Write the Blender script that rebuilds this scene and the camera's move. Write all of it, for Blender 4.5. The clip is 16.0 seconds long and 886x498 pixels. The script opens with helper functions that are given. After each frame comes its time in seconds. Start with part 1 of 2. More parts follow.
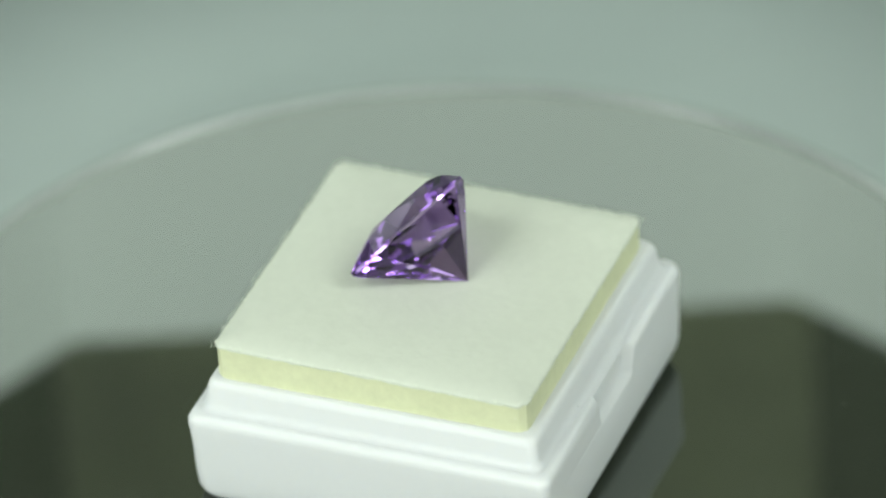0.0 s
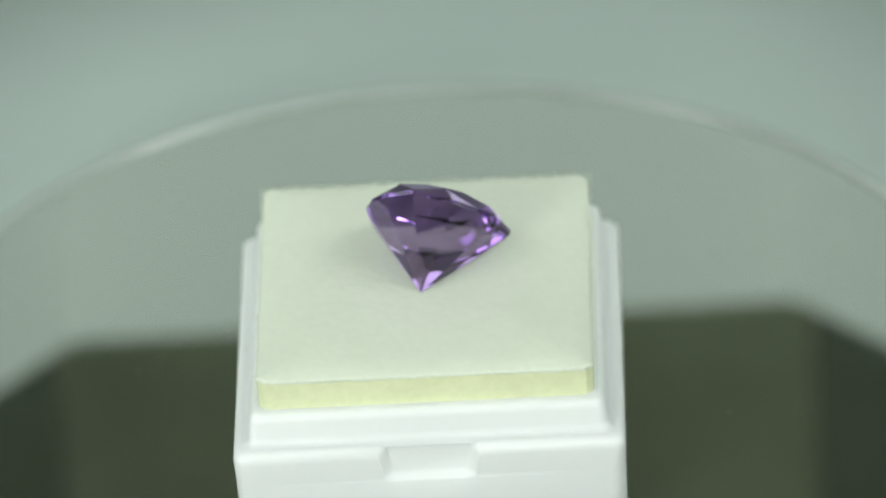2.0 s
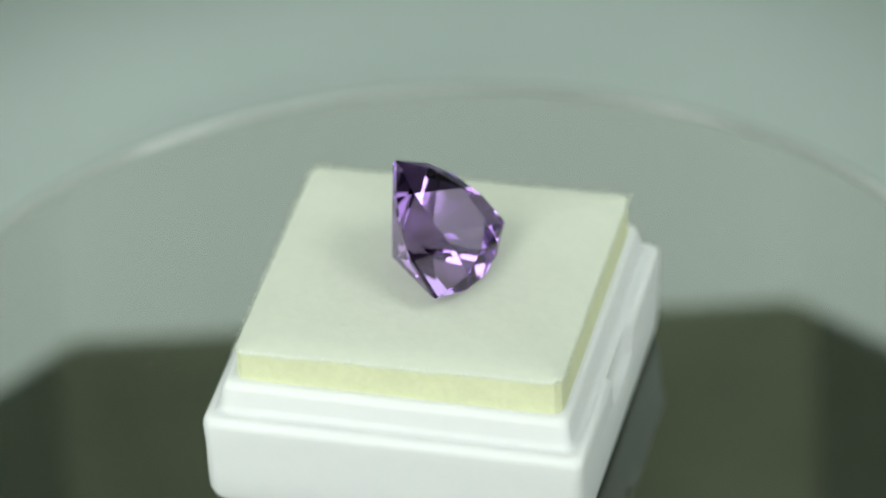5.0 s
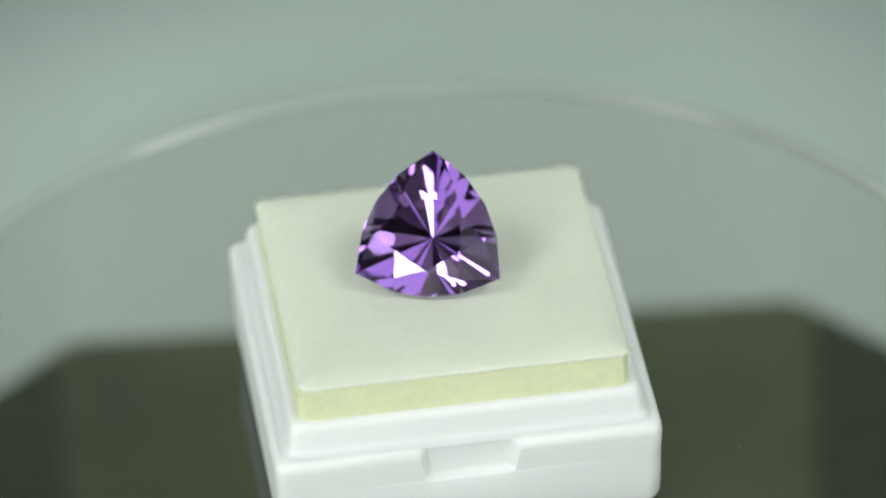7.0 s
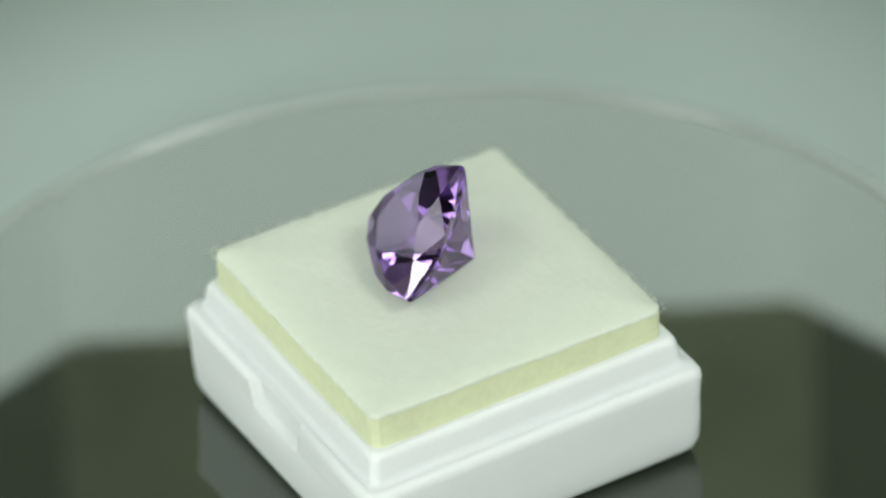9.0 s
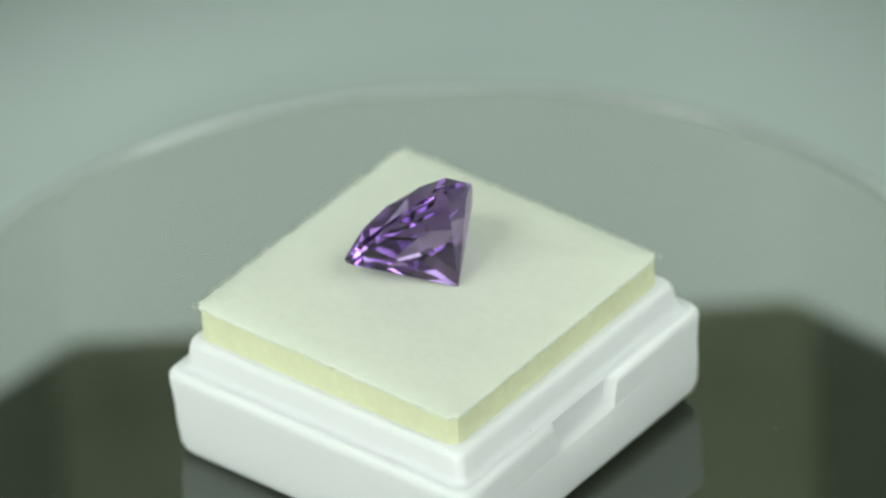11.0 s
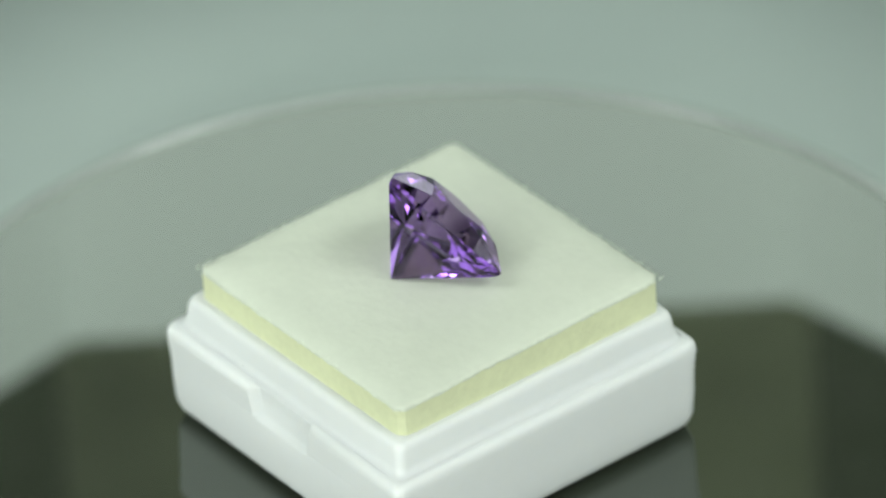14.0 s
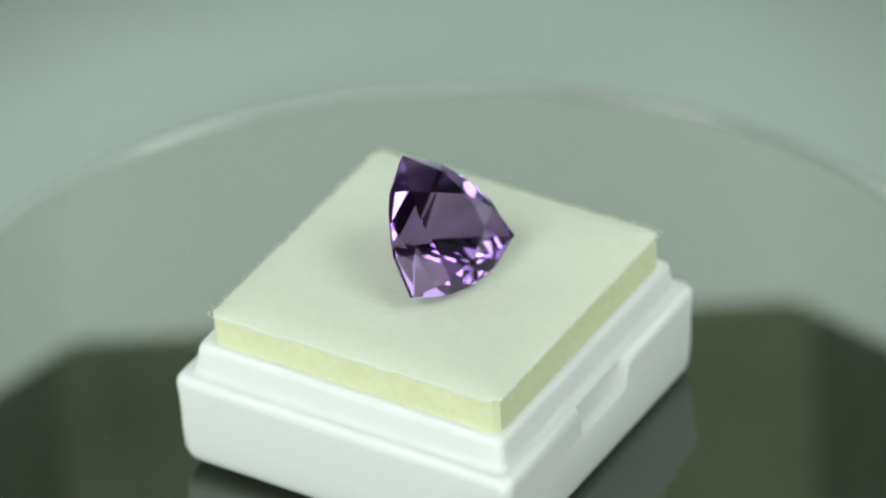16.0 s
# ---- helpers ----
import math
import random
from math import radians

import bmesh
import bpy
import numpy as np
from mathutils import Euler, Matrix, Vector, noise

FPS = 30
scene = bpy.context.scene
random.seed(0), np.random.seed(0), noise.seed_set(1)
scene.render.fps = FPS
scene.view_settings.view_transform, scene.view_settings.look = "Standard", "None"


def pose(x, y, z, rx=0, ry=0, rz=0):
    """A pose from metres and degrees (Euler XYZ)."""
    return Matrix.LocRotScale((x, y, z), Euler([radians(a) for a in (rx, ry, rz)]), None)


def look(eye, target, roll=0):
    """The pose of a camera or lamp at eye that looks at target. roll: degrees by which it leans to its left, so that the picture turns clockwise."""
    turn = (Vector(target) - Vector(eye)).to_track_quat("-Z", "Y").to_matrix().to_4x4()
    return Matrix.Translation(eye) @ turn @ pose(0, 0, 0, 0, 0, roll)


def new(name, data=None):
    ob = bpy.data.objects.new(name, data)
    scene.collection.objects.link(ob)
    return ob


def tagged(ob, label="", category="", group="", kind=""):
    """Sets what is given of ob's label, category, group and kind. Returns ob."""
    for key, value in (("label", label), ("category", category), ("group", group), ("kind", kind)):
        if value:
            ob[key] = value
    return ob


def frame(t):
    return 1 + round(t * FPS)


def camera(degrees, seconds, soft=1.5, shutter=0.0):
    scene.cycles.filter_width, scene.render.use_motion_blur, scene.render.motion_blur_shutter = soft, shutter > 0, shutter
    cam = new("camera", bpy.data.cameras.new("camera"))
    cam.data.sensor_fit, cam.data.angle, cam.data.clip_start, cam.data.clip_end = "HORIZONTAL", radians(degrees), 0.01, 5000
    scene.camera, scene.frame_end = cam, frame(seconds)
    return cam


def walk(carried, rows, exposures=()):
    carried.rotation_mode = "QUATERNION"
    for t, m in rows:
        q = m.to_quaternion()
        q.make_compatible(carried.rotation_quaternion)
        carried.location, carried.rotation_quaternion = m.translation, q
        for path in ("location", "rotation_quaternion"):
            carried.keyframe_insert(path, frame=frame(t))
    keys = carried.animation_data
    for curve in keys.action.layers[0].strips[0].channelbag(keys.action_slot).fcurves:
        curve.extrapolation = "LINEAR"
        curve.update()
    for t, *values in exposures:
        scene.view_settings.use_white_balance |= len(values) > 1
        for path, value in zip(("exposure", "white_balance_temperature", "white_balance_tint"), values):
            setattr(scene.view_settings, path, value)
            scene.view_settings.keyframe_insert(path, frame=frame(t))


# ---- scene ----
MM = 0.001
DISC_Z = 0.012          # top of the turntable over the desk
TURN = -360.0 / 10.5    # degrees per second, clockwise from above

# ---- camera: still, long lens, from above ----
cam = camera(7.4728, 16.0, soft=2.0)
EYE = Vector((0.0, -0.43430, 0.32576 + DISC_Z))
AIM = Vector((0.00102, 0.02344, DISC_Z))
CAM_POSE = look(EYE, AIM, -3.2547)
cam.data.dof.use_dof = True
cam.data.dof.focus_distance = 0.526
cam.data.dof.aperture_fstop = 19.0
walk(cam, [(0.0, CAM_POSE), (16.0, CAM_POSE)], exposures=((0.0, 0.14, 6500, 3), (4.2, 0.14, 6500, 3), (6.5, 0.14, 6500, 7), (7.5, 0.14, 6500, 7), (9.0, 0.14, 6500, 4), (16.0, 0.14, 6500, 3)))

# ---- light ----
world = bpy.data.worlds.new("room_air")
scene.world = world
world.use_nodes = True
world.node_tree.nodes["Background"].inputs["Color"].default_value = (0.80, 0.95, 0.90, 1)
world.node_tree.nodes["Background"].inputs["Strength"].default_value = 0.05


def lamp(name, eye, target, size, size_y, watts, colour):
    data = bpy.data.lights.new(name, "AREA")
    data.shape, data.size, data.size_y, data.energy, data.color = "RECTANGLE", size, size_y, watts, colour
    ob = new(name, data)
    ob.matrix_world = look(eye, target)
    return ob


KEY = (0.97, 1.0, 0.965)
lamp("left_lamp", (-0.355, -0.235, 0.56), (0, 0, 0.02), 0.28, 0.22, 1.15, KEY)
lamp("right_lamp", (0.355, -0.235, 0.56), (0, 0, 0.02), 0.28, 0.22, 1.4, KEY)
lamp("low_left_lamp", (-0.178, -0.285, 0.132), (0, 0, 0.03), 0.085, 0.07, 0.52, KEY)
# Added fill in place of bright front surroundings, for the gem and box front.
lamp("front_fill", (0.07, -0.70, 0.335), (0, 0, 0.03), 1.12, 0.45, 2.7, KEY)


# ---- materials ----
def material(name, colour, rough=0.5, scale=300.0, vary=0.06, bump=0.0, bump_scale=900.0, ior=1.45, detail=6.0, second=None, coarse=40.0):
    m = bpy.data.materials.new(name)
    m.use_nodes = True
    n, l = m.node_tree.nodes, m.node_tree.links
    b = n["Principled BSDF"]
    b.inputs["Roughness"].default_value = rough
    b.inputs["IOR"].default_value = ior
    co = n.new("ShaderNodeTexCoord")
    fine = n.new("ShaderNodeTexNoise")
    fine.inputs["Scale"].default_value, fine.inputs["Detail"].default_value = scale, detail
    wide = n.new("ShaderNodeTexNoise")
    wide.inputs["Scale"].default_value, wide.inputs["Detail"].default_value = coarse, 3.0
    add = n.new("ShaderNodeMath")
    add.operation = "ADD"
    l.new(co.outputs["Object"], fine.inputs["Vector"])
    l.new(co.outputs["Object"], wide.inputs["Vector"])
    l.new(fine.outputs["Fac"], add.inputs[0])
    l.new(wide.outputs["Fac"], add.inputs[1])
    ramp = n.new("ShaderNodeValToRGB")
    dark = second or tuple(c * (1 - 2 * vary) for c in colour)
    ramp.color_ramp.elements[0].position, ramp.color_ramp.elements[1].position = 0.35, 0.65
    ramp.color_ramp.elements[0].color = (*dark, 1)
    ramp.color_ramp.elements[1].color = (*colour, 1)
    half = n.new("ShaderNodeMath")
    half.operation = "MULTIPLY"
    half.inputs[1].default_value = 0.5
    l.new(add.outputs[0], half.inputs[0])
    l.new(half.outputs[0], ramp.inputs["Fac"])
    l.new(ramp.outputs["Color"], b.inputs["Base Color"])
    if bump:
        bn = n.new("ShaderNodeTexNoise")
        bn.inputs["Scale"].default_value, bn.inputs["Detail"].default_value = bump_scale, 8.0
        l.new(co.outputs["Object"], bn.inputs["Vector"])
        bp = n.new("ShaderNodeBump")
        bp.inputs["Strength"].default_value, bp.inputs["Distance"].default_value = bump, 0.0004
        l.new(bn.outputs["Fac"], bp.inputs["Height"])
        l.new(bp.outputs["Normal"], b.inputs["Normal"])
    return m


white_plastic = material("white_plastic", (0.685, 0.705, 0.71), 0.45, 700, 0.01, 0.05, 300)
felt = material("white_felt", (0.64, 0.68, 0.585), 0.95, 1200, 0.025, 0.10, 1500, coarse=160)
foam_mat = material("yellow_foam", (0.66, 0.69, 0.455), 0.95, 1500, 0.05, 0.25, 1500, coarse=250)
disc_mat = material("dark_glass", (0.020, 0.024, 0.016), 0.02, 260, 0.15, 0.0, ior=1.97, second=(0.026, 0.030, 0.022), coarse=80)
rim_mat = material("clear_edge", (0.32, 0.355, 0.335), 0.17, 200, 0.05, ior=1.5)
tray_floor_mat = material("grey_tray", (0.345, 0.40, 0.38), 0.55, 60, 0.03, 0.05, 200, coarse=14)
# Lower wall is out of view; floor colour darkened so the gem mirrors it dark.
tray_wall_mat = material("dark_tray_wall", (0.17, 0.20, 0.185), 0.6, 60, 0.03, 0.05, 200, coarse=14)
olive = material("olive_board", (0.36, 0.39, 0.25), 0.7, 45, 0.12, 0.05, 200, coarse=12, second=(0.15, 0.165, 0.115))
disc_mat.node_tree.nodes["Principled BSDF"].inputs["Specular Tint"].default_value = (0.865, 0.965, 0.89, 1)
# Side boards: the weaker light on them is put into a darker green.
olive_dark = material("shaded_side_board", (0.095, 0.115, 0.082), 0.7, 40, 0.12, 0.05, 200, coarse=9)
desk_mat = material("desk_wood", (0.35, 0.33, 0.30), 0.5, 30, 0.1, 0.1, 100, coarse=6)
# Added enclosure: walls pale for bounce light, ceiling dark for the gem's dark facets.
wall_mat = material("bounce_wall", (0.50, 0.52, 0.51), 0.9, 8, 0.04, 0.1, 60, coarse=2)
ceiling_mat = material("dark_ceiling", (0.12, 0.12, 0.115), 0.9, 8, 0.04, 0.1, 60, coarse=2)
panel_mat = material("glowing_wall", (0.80, 0.85, 0.82), 0.6, 60, 0.02, coarse=14)
# Emission added to the white walls so the plate mirrors them bright.
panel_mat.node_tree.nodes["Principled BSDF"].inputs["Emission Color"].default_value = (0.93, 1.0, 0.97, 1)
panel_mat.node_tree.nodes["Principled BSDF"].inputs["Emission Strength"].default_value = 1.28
for soft_mat, share, deep in ((white_plastic, 0.35, 0.0016),):
    soft_node = soft_mat.node_tree.nodes["Principled BSDF"]
    soft_node.inputs["Subsurface Weight"].default_value = share
    soft_node.inputs["Subsurface Radius"].default_value = (1.0, 0.95, 0.85)
    soft_node.inputs["Subsurface Scale"].default_value = deep
speck_mat = material("pale_speck", (0.88, 0.88, 0.80), 0.1, 500, 0.05)
nap_mat = material("felt_nap", (0.72, 0.76, 0.66), 0.95, 1200, 0.03)
nap_nodes, nap_links = nap_mat.node_tree.nodes, nap_mat.node_tree.links
glow_through, nap_mix = nap_nodes.new("ShaderNodeBsdfTranslucent"), nap_nodes.new("ShaderNodeMixShader")
glow_through.inputs["Color"].default_value = (0.80, 0.84, 0.74, 1)
nap_links.new(nap_nodes["Principled BSDF"].outputs["BSDF"], nap_mix.inputs[1])
nap_links.new(glow_through.outputs["BSDF"], nap_mix.inputs[2])
nap_links.new(nap_mix.outputs["Shader"], nap_nodes["Material Output"].inputs["Surface"])
dust_mat = material("dark_speck", (0.10, 0.09, 0.07), 0.8, 500, 0.05)

amethyst = bpy.data.materials.new("amethyst")
amethyst.use_nodes = True
gn, gl = amethyst.node_tree.nodes, amethyst.node_tree.links
gn.remove(gn["Principled BSDF"])
bend, shine, share, both = (gn.new(k) for k in ("ShaderNodeBsdfRefraction", "ShaderNodeBsdfAnisotropic", "ShaderNodeFresnel", "ShaderNodeMixShader"))
bend.inputs["Color"].default_value = (0.61, 0.52, 0.69, 1)
shine.inputs["Color"].default_value = (0.84, 0.74, 0.96, 1)
for node in (bend, shine):
    node.inputs["Roughness"].default_value = 0.0
for node in (bend, share):
    node.inputs["IOR"].default_value = 1.55
gl.new(share.outputs["Fac"], both.inputs[0])
gl.new(bend.outputs["BSDF"], both.inputs[1])
gl.new(shine.outputs["BSDF"], both.inputs[2])
gl.new(both.outputs["Shader"], gn["Material Output"].inputs["Surface"])


def mesh_of(name, bm, mat, smooth=False):
    bmesh.ops.recalc_face_normals(bm, faces=bm.faces)
    me = bpy.data.meshes.new(name)
    bm.to_mesh(me)
    bm.free()
    me.materials.append(mat)
    for p in me.polygons:
        p.use_smooth = smooth is True or (smooth == "top" and p.normal.z > 0.75)
    if smooth is True:
        me.set_sharp_from_angle(angle=radians(38))
    return me


def part(name, bm, mat, parent=None, label="", smooth=False, at=None):
    ob = new(name, mesh_of(name, bm, mat, smooth))
    if parent is not None:
        ob.parent = parent
    if at is not None:
        ob.matrix_basis = at
    return tagged(ob, label)


def slab(w, d, h, x=0, y=0, z=0, bevel=0.0):
    bm = bmesh.new()
    bmesh.ops.create_cube(bm, size=1)
    for v in bm.verts:
        v.co = Vector((v.co.x * w + x, v.co.y * d + y, v.co.z * h + z))
    if bevel:
        bmesh.ops.bevel(bm, geom=bm.edges[:], offset=bevel, segments=2, affect="EDGES", profile=0.5)
    return bm


def loft(rings, cap_first=True, cap_last=True):
    bm = bmesh.new()
    loops = [[bm.verts.new(c) for c in ring] for ring in rings]
    for a, b in zip(loops, loops[1:]):
        for i in range(len(a)):
            j = (i + 1) % len(a)
            bm.faces.new((a[i], a[j], b[j], b[i]))
    if cap_first:
        bm.faces.new(loops[0][::-1])
    if cap_last:
        bm.faces.new(loops[-1])
    return bm


# ---- the table surface and plain unseen walls added round it ----
for nm, (w, d, h, x, y, z) in {
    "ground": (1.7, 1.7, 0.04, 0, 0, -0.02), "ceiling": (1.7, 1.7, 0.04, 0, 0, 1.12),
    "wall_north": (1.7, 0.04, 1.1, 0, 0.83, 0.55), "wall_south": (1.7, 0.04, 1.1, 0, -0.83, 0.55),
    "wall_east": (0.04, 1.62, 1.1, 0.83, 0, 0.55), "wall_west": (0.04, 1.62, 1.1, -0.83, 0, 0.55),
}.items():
    tagged(part(nm, slab(w, d, h, x, y, z), {"ground": desk_mat, "ceiling": ceiling_mat}.get(nm, wall_mat)), {"ground": "plain grey-brown table surface", "ceiling": "unseen ceiling, dark to keep gem facets dark"}.get(nm, "unseen pale grey wall, added to bounce light"), "booth", kind="structure")

# ---- eight-sided tray with upright white walls made to glow, dark boards behind it ----
APOTHEM, WALL_H, FLOOR_T = 0.082, 0.0499, 0.004
OCT = math.tan(math.pi / 8)


def octagon(a, z):
    r = a / math.cos(math.pi / 8)
    return [Vector((r * math.cos(math.pi / 8 + k * math.pi / 4), r * math.sin(math.pi / 8 + k * math.pi / 4), z)) for k in range(8)]


tray = tagged(new("display_tray"), "eight-sided light tray, glowing white walls, open front, grey-green floor", "light tray")
part("tray_floor", loft([octagon(APOTHEM + 0.003, 0.0), octagon(APOTHEM + 0.003, FLOOR_T)]), tray_floor_mat, tray, "grey-green matt floor")
for k in (0, 1, 2, 6, 7):
    a, t = APOTHEM, 0.003
    h1 = a * OCT
    h2 = (a + t) * OCT
    foot, top = FLOOR_T, DISC_Z + WALL_H
    ring = [(-h1, a), (h1, a), (h2, a + t), (-h2, a + t)]
    bm = loft([[Vector((x, y, DISC_Z + 0.023)) for x, y in ring], [Vector((x, y, top)) for x, y in ring]])
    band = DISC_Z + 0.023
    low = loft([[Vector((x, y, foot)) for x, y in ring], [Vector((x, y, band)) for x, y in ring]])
    part("tray_wall", low, tray_wall_mat, tray, "unseen matt lower wall, grey-green darkened for the gem's reflections", at=pose(0, 0, 0, 0, 0, 45 * k))
    part("glow_panel", bm, panel_mat, tray, "white wall panel with an added glow", at=pose(0, 0, 0, 0, 0, 45 * k))

for k, nm in ((0, "back"), (1, "side"), (-1, "side")):
    a = APOTHEM + 0.006
    h1 = a * OCT
    board = tagged(new("backing_board"), "mottled olive upright board standing behind the light tray" if k == 0 else "upright side board behind the light tray, shade put into its dark green", "board", "boards behind the tray")
    bm = slab(2 * h1, 0.003, 0.24, 0, a + 0.0015, 0.12, 0.0008)
    part("panel", bm, olive if k == 0 else olive_dark, board, at=pose(0, 0, 0, 0, 0, 45 * k))

# ---- turntable ----
turntable = tagged(new("turntable"), "round dark glossy turntable with a pale polished edge", "turntable")
turntable.location = (0, 0, 0)
R = 0.0468


def circle(r, z, n=128):
    return [Vector((r * math.cos(2 * math.pi * i / n), r * math.sin(2 * math.pi * i / n), z)) for i in range(n)]


part("plate", loft([circle(R - 0.0004, DISC_Z - 0.005), circle(R - 0.0004, DISC_Z)]), disc_mat, turntable, "dark mirror-like glass plate")
profile = [(-0.0004, -0.0051), (0.0008, -0.0048), (0.0009, 0.0002), (0.0007, 0.00036), (0.0003, 0.00042), (0.00012, 0.0004)]
profile += [(0.0001 - 0.0004 * q - 0.00005 * q * q, 0.00038 * (1 - q) + 0.00006 * q * (1 - q)) for q in (0.05, 0.25, 0.5, 0.75, 1.0)]
bm = loft([circle(R + x, DISC_Z + z) for x, z in profile], False, False)
part("rim", bm, rim_mat, turntable, "pale rounded polished edge ring", True)
part("pedestal", loft([circle(0.030, FLOOR_T), circle(0.030, DISC_Z - 0.005)]), olive, turntable)


# ---- gem box ----
def outline(half, radius, notch, z, w=3.5, corner=6):
    """A rounded square, with notches in the middle of two opposite sides."""
    pts, slant = [], 0.75
    c = half - radius
    for q, (cx, cy) in enumerate(((c, c), (-c, c), (-c, -c), (c, -c))):
        for i in range(corner + 1):
            a = math.radians(90 * q + 90 * i / corner)
            pts.append((cx + radius * math.cos(a), cy + radius * math.sin(a)))
        if q == 0:
            pts += [(w, half), (w - slant, half - notch), (-w + slant, half - notch), (-w, half)]
        if q == 2:
            pts += [(-w, -half), (-w + slant, -half + notch), (w - slant, -half + notch), (w, -half)]
    return [Vector((x * MM, y * MM, z * MM)) for x, y in pts]


PHASE = 66.43
BOX_POSE = pose(0, 0, DISC_Z, 0, 0, PHASE) @ Matrix.Translation((-0.000364, -0.000326, 0.00032)) @ Matrix.Rotation(radians(-0.92), 4, "X") @ Matrix.Rotation(radians(-0.84), 4, "Y")
FOAM_POSE = pose(0, 0, DISC_Z, 0, 0, PHASE) @ Matrix.Translation((-0.000388, 0.000031, 0)) @ Matrix.Rotation(radians(0.08), 4, "X") @ Matrix.Rotation(radians(-0.81), 4, "Y")

gem_box = tagged(new("gem_box"), "small square white plastic gem box base with stepped rim", "box")
lower = ((14.0, 1.4, 0, 0.0), (14.6, 1.6, 0, 0.15), (14.95, 1.6, 0, 0.55), (15.1, 1.4, 0, 1.2), (15.15, 1.2, 0, 3.1), (15.18, 1.2, 0, 5.1, 3.45),
         (15.18, 1.2, 0.1, 5.3, 3.5), (15.19, 1.1, 0.45, 5.55, 3.55), (15.19, 1.1, 0.66, 5.9, 3.6), (15.24, 0.9, 0.75, 7.3, 3.9), (15.2, 0.9, 0.72, 7.8, 4.0), (15.0, 0.9, 0.6, 8.12, 4.1), (14.7, 0.9, 0.4, 8.3, 4.1), (13.7, 0.8, 0.0, 8.4, 4.1))
upper = ((14.7, 0.9, 0, 8.2), (14.32, 0.85, 0, 8.42), (14.1, 0.8, 0, 8.7), (13.99, 0.8, 0, 9.1), (13.86, 0.8, 0, 10.2), (13.76, 0.8, 0, 10.55), (13.55, 0.8, 0, 10.85),
         (13.3, 0.6, 0, 10.95), (12.7, 0.5, 0, 10.95), (12.6, 0.5, 0, 8.45))
part("lower_body", loft([outline(*row) for row in lower]), white_plastic, gem_box, smooth=True, at=BOX_POSE)
part("upper_rim", loft([outline(*row) for row in upper]), white_plastic, gem_box, smooth=True, at=BOX_POSE)

# ---- foam pad with a felt sheet on top ----
foam_pad = tagged(new("foam_pad"), "yellow foam pad covered with a white felt sheet", "foam pad")


def pad(half, radius, layers, dome, rough, seed, drop=0.22, n=26):
    """A soft square block: a grid top that bulges, over uneven sides."""
    bm = bmesh.new()
    grid = []
    for j in range(n + 1):
        row = []
        for i in range(n + 1):
            u, v = 2 * i / n - 1, 2 * j / n - 1
            u, v = math.copysign(1 - (1 - abs(u)) ** 1.3, u), math.copysign(1 - (1 - abs(v)) ** 1.3, v)
            k = max(abs(u), abs(v))
            x, y = u * half, v * half
            cut = max(0.0, abs(u) + abs(v) - (2 - radius / half * 0.586))
            x -= math.copysign(cut * half * 0.5, u)
            y -= math.copysign(cut * half * 0.5, v)
            nz = noise.noise(Vector((x * 0.5, y * 0.5, seed))) * 0.06 + noise.noise(Vector((x * 1.7, y * 1.7, seed))) * 0.03
            z = layers[-1] + dome * (1 - k ** 2.5) - drop * max(0, (k - 0.86) / 0.14) ** 2 + nz
            if k > 0.999:
                e = 1 + (noise.noise(Vector((x * 1.3, y * 1.3, seed + 3))) * 0.16 + noise.noise(Vector((x * 4, y * 4, seed + 5))) * 0.09) * rough / half
                x, y = x * e, y * e
            row.append(bm.verts.new((x * MM, y * MM, z * MM)))
        grid.append(row)
    for j in range(n):
        for i in range(n):
            bm.faces.new((grid[j][i], grid[j][i + 1], grid[j + 1][i + 1], grid[j + 1][i]))
    rim = [grid[0][i] for i in range(n)] + [grid[j][n] for j in range(n)] + [grid[n][i] for i in range(n, 0, -1)] + [grid[j][0] for j in range(n, 0, -1)]
    last = rim
    for z in layers[-2::-1]:
        low = []
        for v in rim:
            e = 1 + noise.noise(Vector((v.co.x * 900, v.co.y * 900, z * 2 + seed))) * 0.10 * rough / half
            low.append(bm.verts.new((v.co.x * e, v.co.y * e, (z + noise.noise(Vector((v.co.x * 700, v.co.y * 700, seed))) * 0.22 * rough) * MM)))
        for a in range(len(rim)):
            b = (a + 1) % len(rim)
            bm.faces.new((last[a], last[b], low[b], low[a]))
        last = low
    bm.faces.new(last)
    return bm


part("foam_core", pad(13.03, 1.1, (7.2, 11.0, 12.0, 13.0, 13.92), 0.1, 0.2, 2.0, 0.0), foam_mat, foam_pad, "pale yellow foam", False, FOAM_POSE)
part("felt_sheet", pad(13.07, 1.1, (13.86, 13.93, 14.3), 0.7, 0.7, 9.0, 0.28, 40), felt, foam_pad, "fuzzy white felt sheet", "top", FOAM_POSE)


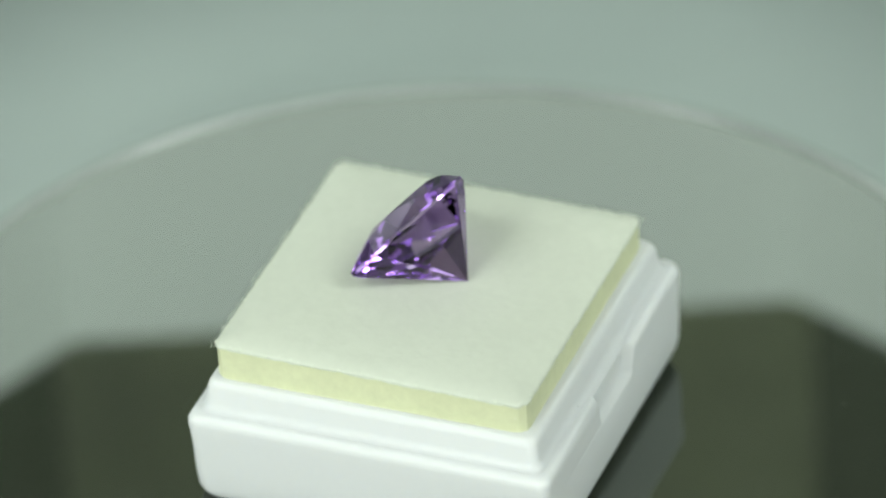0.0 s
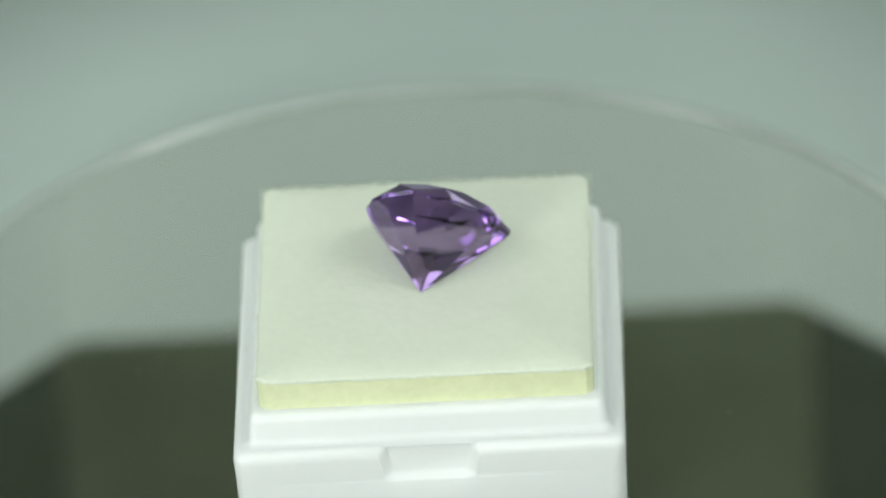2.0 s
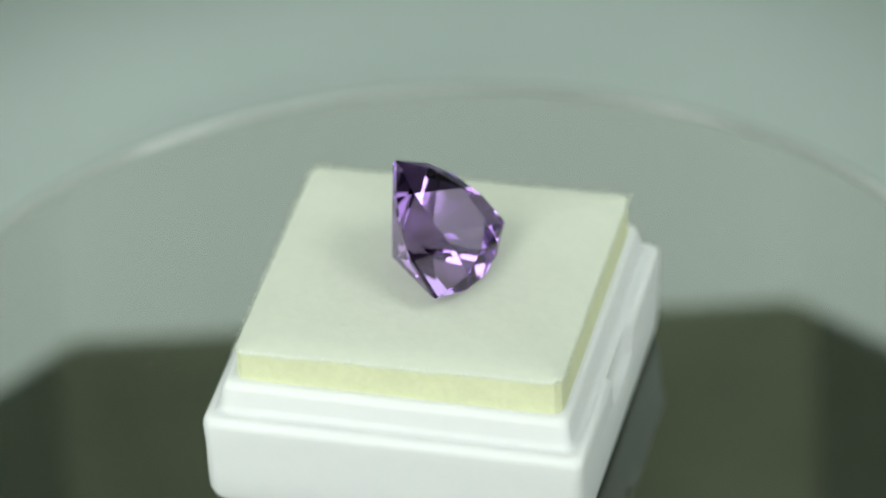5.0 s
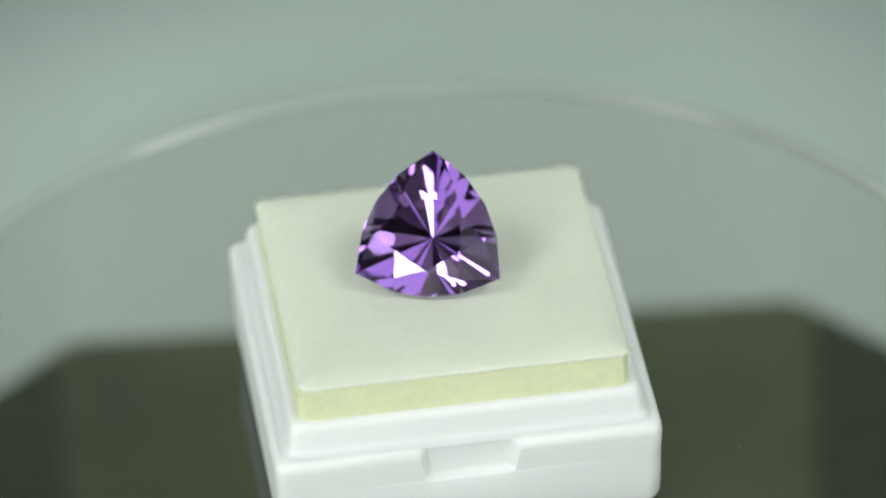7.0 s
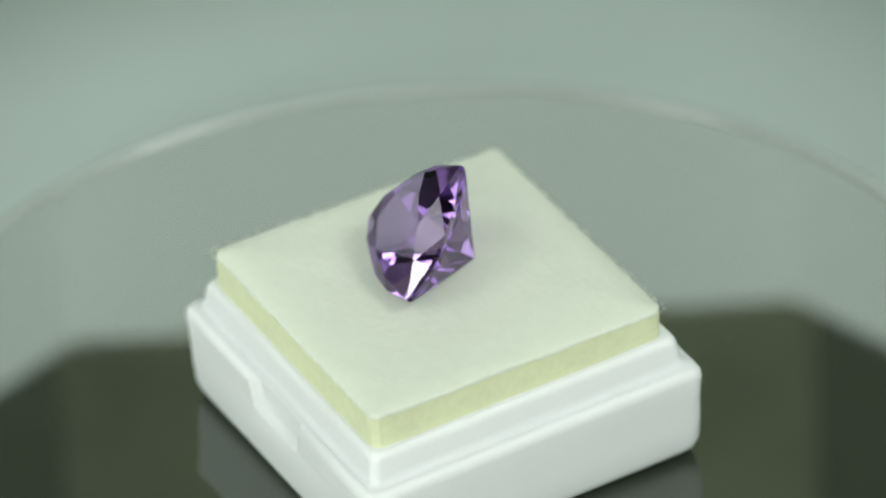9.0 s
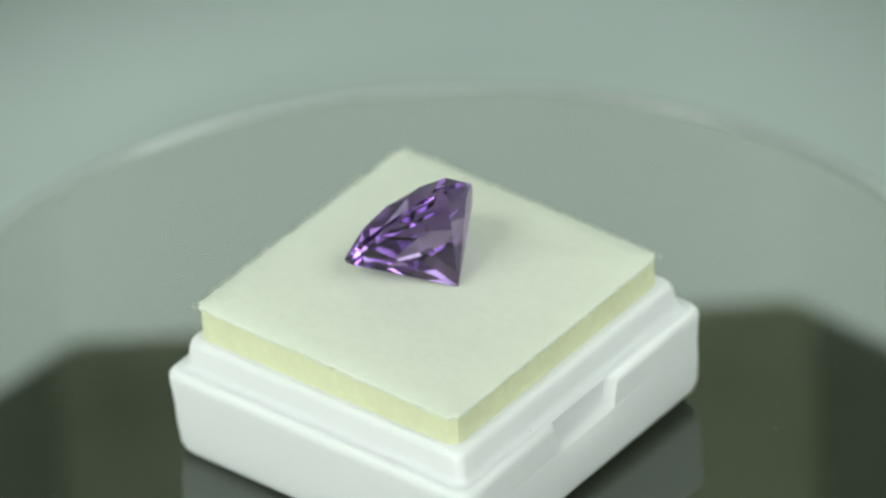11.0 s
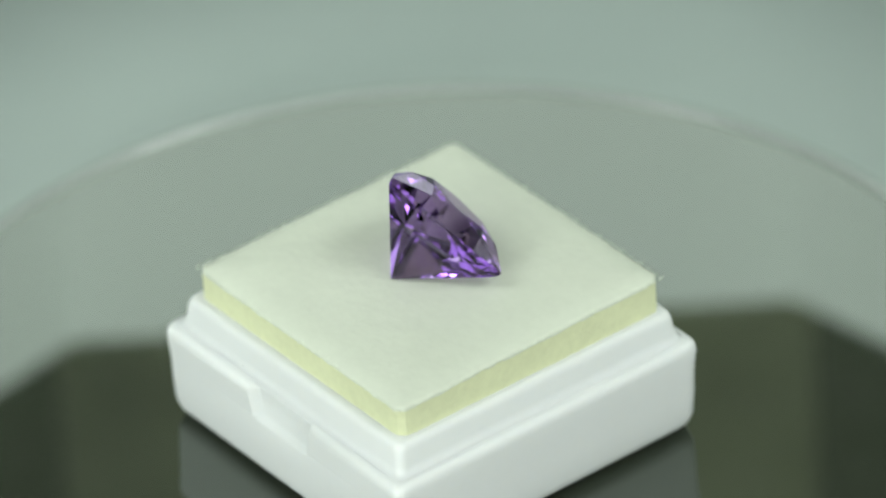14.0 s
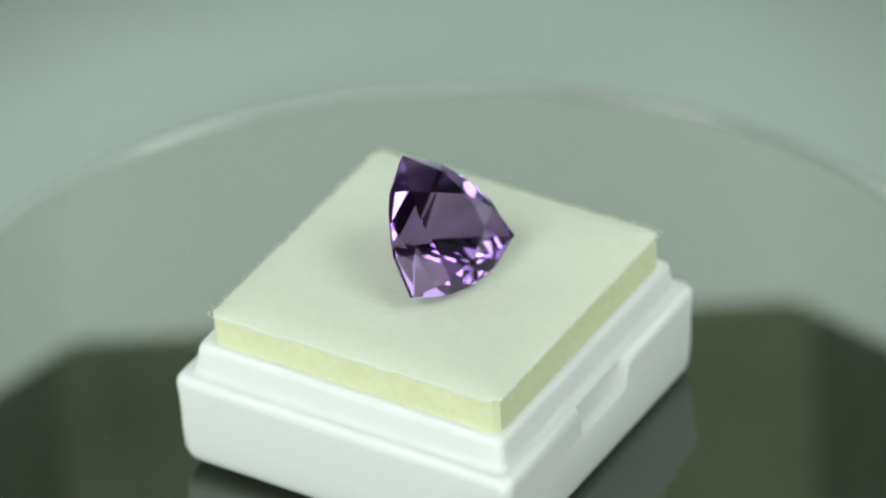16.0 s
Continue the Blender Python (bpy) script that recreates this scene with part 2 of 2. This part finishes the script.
def fibres(count, half, seed, edge_share=0.2):
    """Loose felt fibres, thin three-sided slivers lying on the sheet and standing out from its edges."""
    rnd = random.Random(seed)
    verts, faces = [], []
    for _ in range(count):
        u = rnd.uniform(-1, 1)
        if rnd.random() < edge_share:
            q = rnd.randrange(4)
            x, y = ((u, -1), (1, u), (u, 1), (-1, u))[q]
            out = Vector(((0, -1), (1, 0), (0, 1), (-1, 0))[q] + (0,))
            base = Vector((x * half, y * half, rnd.uniform(13.92, 14.04)))
            way = out * rnd.uniform(0.1, 1) + Vector((rnd.uniform(-1, 1), rnd.uniform(-1, 1), rnd.uniform(0.0, 0.9)))
        else:
            v = rnd.uniform(-1, 1)
            k = max(abs(u), abs(v))
            base = Vector((u * half * 0.99, v * half * 0.99, 14.3 + 0.7 * (1 - k ** 2.5) - 0.28 * max(0, (k - 0.86) / 0.14) ** 2 - 0.02))
            way = Vector((rnd.uniform(-1, 1), rnd.uniform(-1, 1), rnd.uniform(0.0, 0.35)))
        way = way.normalized() * rnd.uniform(0.2, 0.6)
        side = way.cross(Vector((rnd.uniform(-1, 1), rnd.uniform(-1, 1), rnd.uniform(-1, 1)))).normalized() * 0.010
        up = way.cross(side).normalized() * 0.010
        i = len(verts)
        bend = base + way * 0.5 + up * rnd.uniform(-3, 3)
        for c in (base, bend):
            verts += [tuple((c + d) * MM) for d in (side, up - side * 0.5, -up - side * 0.5)]
        verts.append(tuple((base + way) * MM))
        for a in range(3):
            b = (a + 1) % 3
            faces += [(i + a, i + b, i + 3 + b, i + 3 + a), (i + 3 + a, i + 3 + b, i + 6)]
    me = bpy.data.meshes.new("felt_nap")
    me.from_pydata(verts, [], faces)
    me.materials.append(nap_mat)
    ob = new("felt_nap", me)
    ob.parent = foam_pad
    ob.matrix_basis = FOAM_POSE
    return tagged(ob, "loose white felt fibres", kind="stuff")


fibres(900, 13.04, 4, 1.1)


def grains(name, places, size, mat, parent, at, label):
    """Small uneven crumbs, in millimetres."""
    rnd = random.Random(7)
    bm = bmesh.new()
    for x, y, z in places:
        m = Matrix.Translation((x * MM, y * MM, z * MM)) @ Euler((rnd.random() * 3, rnd.random() * 3, rnd.random() * 3)).to_matrix().to_4x4()
        s = size * rnd.uniform(0.6, 1.3) * MM
        bmesh.ops.create_icosphere(bm, subdivisions=1, radius=s, matrix=m @ Matrix.Diagonal((1.0, rnd.uniform(0.5, 1), rnd.uniform(0.4, 0.8), 1)))
    return tagged(part(name, bm, mat, parent, label, at=at), kind="stuff")


# Sparkles on the foam sides, made as crumbs of a bright pale colour.
rnd = random.Random(11)
sides = []
for _ in range(26):
    u, q, z = rnd.uniform(-12.5, 12.5), rnd.randrange(4), rnd.uniform(11.4, 13.2)
    sides.append(((u, -12.98, z), (12.98, u, z), (u, 12.98, z), (-12.98, u, z))[q])
grains("foam_glint_crumbs", sides, 0.07, speck_mat, foam_pad, FOAM_POSE, "tiny crumbs, pale colour standing in for glints")
grains("felt_specks", [(2.0, -6.3, 14.78), (-7.5, 4.0, 14.72), (5.2, 8.5, 14.65)], 0.06, dust_mat, foam_pad, FOAM_POSE, "tiny dark specks")
grains("dirt_speck", [(-5.73, -14.25, 8.56)], 0.08, dust_mat, gem_box, BOX_POSE, "tiny dark speck")
dust = [(rnd.uniform(17, 42) * math.cos(a), rnd.uniform(17, 42) * math.sin(a), 0.02) for a in [rnd.uniform(0, 6.28) for _ in range(14)]]
grains("dust", dust, 0.035, speck_mat, turntable, Matrix.Translation((0, 0, DISC_Z)), "fine pale dust grains")

# ---- gem ----
GEM_PTS = {"C": (2.779, -2.157, 15.02), "L": (0.797, 6.36, 16.79), "R": (-6.261, -2.377, 16.309), "T": (2.132, -1.99, 24.16)}


def gem_frame():
    c, l, r, t = (Vector(GEM_PTS[k]) for k in "CLRT")
    mid = (l + r + t) / 3
    n = (l - t).cross(r - t).normalized()
    if n.dot(mid - c) < 0:
        n = -n
    up = (t - mid).normalized()
    side = up.cross(n).normalized()
    m = Matrix((side, up, n)).transposed().to_4x4()
    m.translation = mid
    inv = m.inverted()
    return m, inv @ c, (t - mid).length


GEM_M, CULET, TIP = gem_frame()


def ring_point(r, degrees, z):
    return Vector((r * math.cos(radians(degrees)), r * math.sin(radians(degrees)), z))


def cut_gem():
    """Facets cut one after another into a block, in millimetres; the girdle lies at z = 0, a tip points to +y."""
    bm = bmesh.new()
    bmesh.ops.create_cube(bm, size=30)
    cul = CULET.copy()
    up, down = Vector((0, 0, GIRDLE)), Vector((0, 0, -GIRDLE))

    def cut(point, normal):
        res = bmesh.ops.bisect_plane(bm, geom=bm.verts[:] + bm.edges[:] + bm.faces[:], dist=1e-5, plane_co=point, plane_no=normal, clear_outer=True)
        edges = [e for e in res["geom_cut"] if isinstance(e, bmesh.types.BMEdge)]
        if edges:
            bmesh.ops.contextual_create(bm, geom=edges)

    def cut_through(a, b, c):
        nrm = (b - a).cross(c - a).normalized()
        if nrm.dot(a - Vector((0, 0, -0.5))) < 0:
            nrm = -nrm
        cut(a, nrm)

    for k in range(3):
        turn = 90 + 120 * k
        tip, nxt, mid = ring_point(TIP, turn, 0), ring_point(TIP, turn + 120, 0), ring_point(4.95, turn + 60, 0)
        bow = mid * 2 - (tip + nxt) / 2
        first, last = (tip * (1 - q) ** 2 + bow * (2 * q * (1 - q)) + nxt * q * q for q in (0.27, 0.73))
        table_tip, table_mid, table_nxt = ring_point(TABLE_TIP, turn, CROWN), ring_point(TABLE_MID, turn + 60, CROWN), ring_point(TABLE_TIP, turn + 120, CROWN)
        # where the kite on the tip, the star and the girdle facets meet
        joint = Matrix.Rotation(radians(turn), 4, "Z") @ Vector((4.02, 1.85, 0))
        joint.z = CROWN - (CROWN - GIRDLE) * (4.02 - TABLE_TIP) / (TIP - TABLE_TIP)
        joint_nxt = Matrix.Rotation(radians(turn + 120), 4, "Z") @ Vector((4.02, -1.85, 0))
        joint_nxt.z = joint.z
        for a, b in ((tip, first), (first, mid), (mid, last), (last, nxt)):
            nrm = Vector((b.y - a.y, a.x - b.x, 0)).normalized()
            cut(a, nrm)
            # thin break facets under the girdle
            cut((a + b) / 2 * 0.985 + down, (nrm * math.cos(radians(32)) + Vector((0, 0, -1)) * math.sin(radians(32))))
        # pavilion: one broad facet to a side, two narrow ones at each tip
        cut_through(first * 1.02 + down, last * 1.02 + down, cul)
        cut_through(tip + down, first + down, cul)
        cut_through(last + down, nxt + down, cul)
        # crown: girdle facets, stars, the kite on the side and the kite on the tip
        cut_through(joint, tip + up, first + up)
        cut_through(joint, first + up, mid + up)
        cut_through(joint_nxt, mid + up, last + up)
        cut_through(joint_nxt, last + up, nxt + up)
        cut_through(joint, table_tip, table_mid)
        cut_through(joint_nxt, table_nxt, table_mid)
        cut_through(mid + up, joint, table_mid)
        cut_through(mid + up, joint_nxt, table_mid)
        cut_through(tip + up, joint, table_tip)
        cut_through(nxt + up, joint_nxt, table_nxt)
    cut(Vector((0, 0, CROWN)), Vector((0, 0, 1)))
    bmesh.ops.dissolve_limit(bm, angle_limit=0.004, verts=bm.verts[:], edges=bm.edges[:])
    bmesh.ops.recalc_face_normals(bm, faces=bm.faces)
    return bm


def gem_shell(whole, keep):
    """The facets of the stone whose normal passes the test, as a shell of their own in metres."""
    bm = whole.copy()
    bmesh.ops.delete(bm, geom=[f for f in bm.faces if not keep(f.normal.z)], context="FACES")
    bmesh.ops.transform(bm, matrix=Matrix.Translation((0, 0, DISC_Z)) @ Matrix.Scale(MM, 4) @ GEM_M, verts=bm.verts[:])
    me = bpy.data.meshes.new("facets")
    bm.to_mesh(me)
    bm.free()
    me.materials.append(amethyst)
    return me


CROWN, GIRDLE, TABLE_TIP, TABLE_MID = 1.7, 0.24, 2.9, 3.0
gemstone = tagged(new("gemstone"), "clear purple trillion-cut amethyst leaning on its culet", "gemstone")
stone_mesh = cut_gem()
for nm, keep, words in (("table_facet", lambda z: z > 0.995, "broad flat top facet"), ("crown", lambda z: 0.1 < z <= 0.995, "sloping upper facets"),
                        ("girdle", lambda z: -0.1 <= z <= 0.1, "narrow bright edge band"), ("pavilion", lambda z: z < -0.1, "deep facets meeting in a point")):
    shell = new(nm, gem_shell(stone_mesh, keep))
    shell.parent = gemstone
    tagged(shell, words)
stone_mesh.free()


# ---- what moves ----
def motions():
    rows = [(0.5 * i, pose(0, 0, 0, 0, 0, TURN * 0.5 * i)) for i in range(33)]
    for thing in (turntable, gem_box, foam_pad, gemstone):
        walk(thing, rows)


motions()
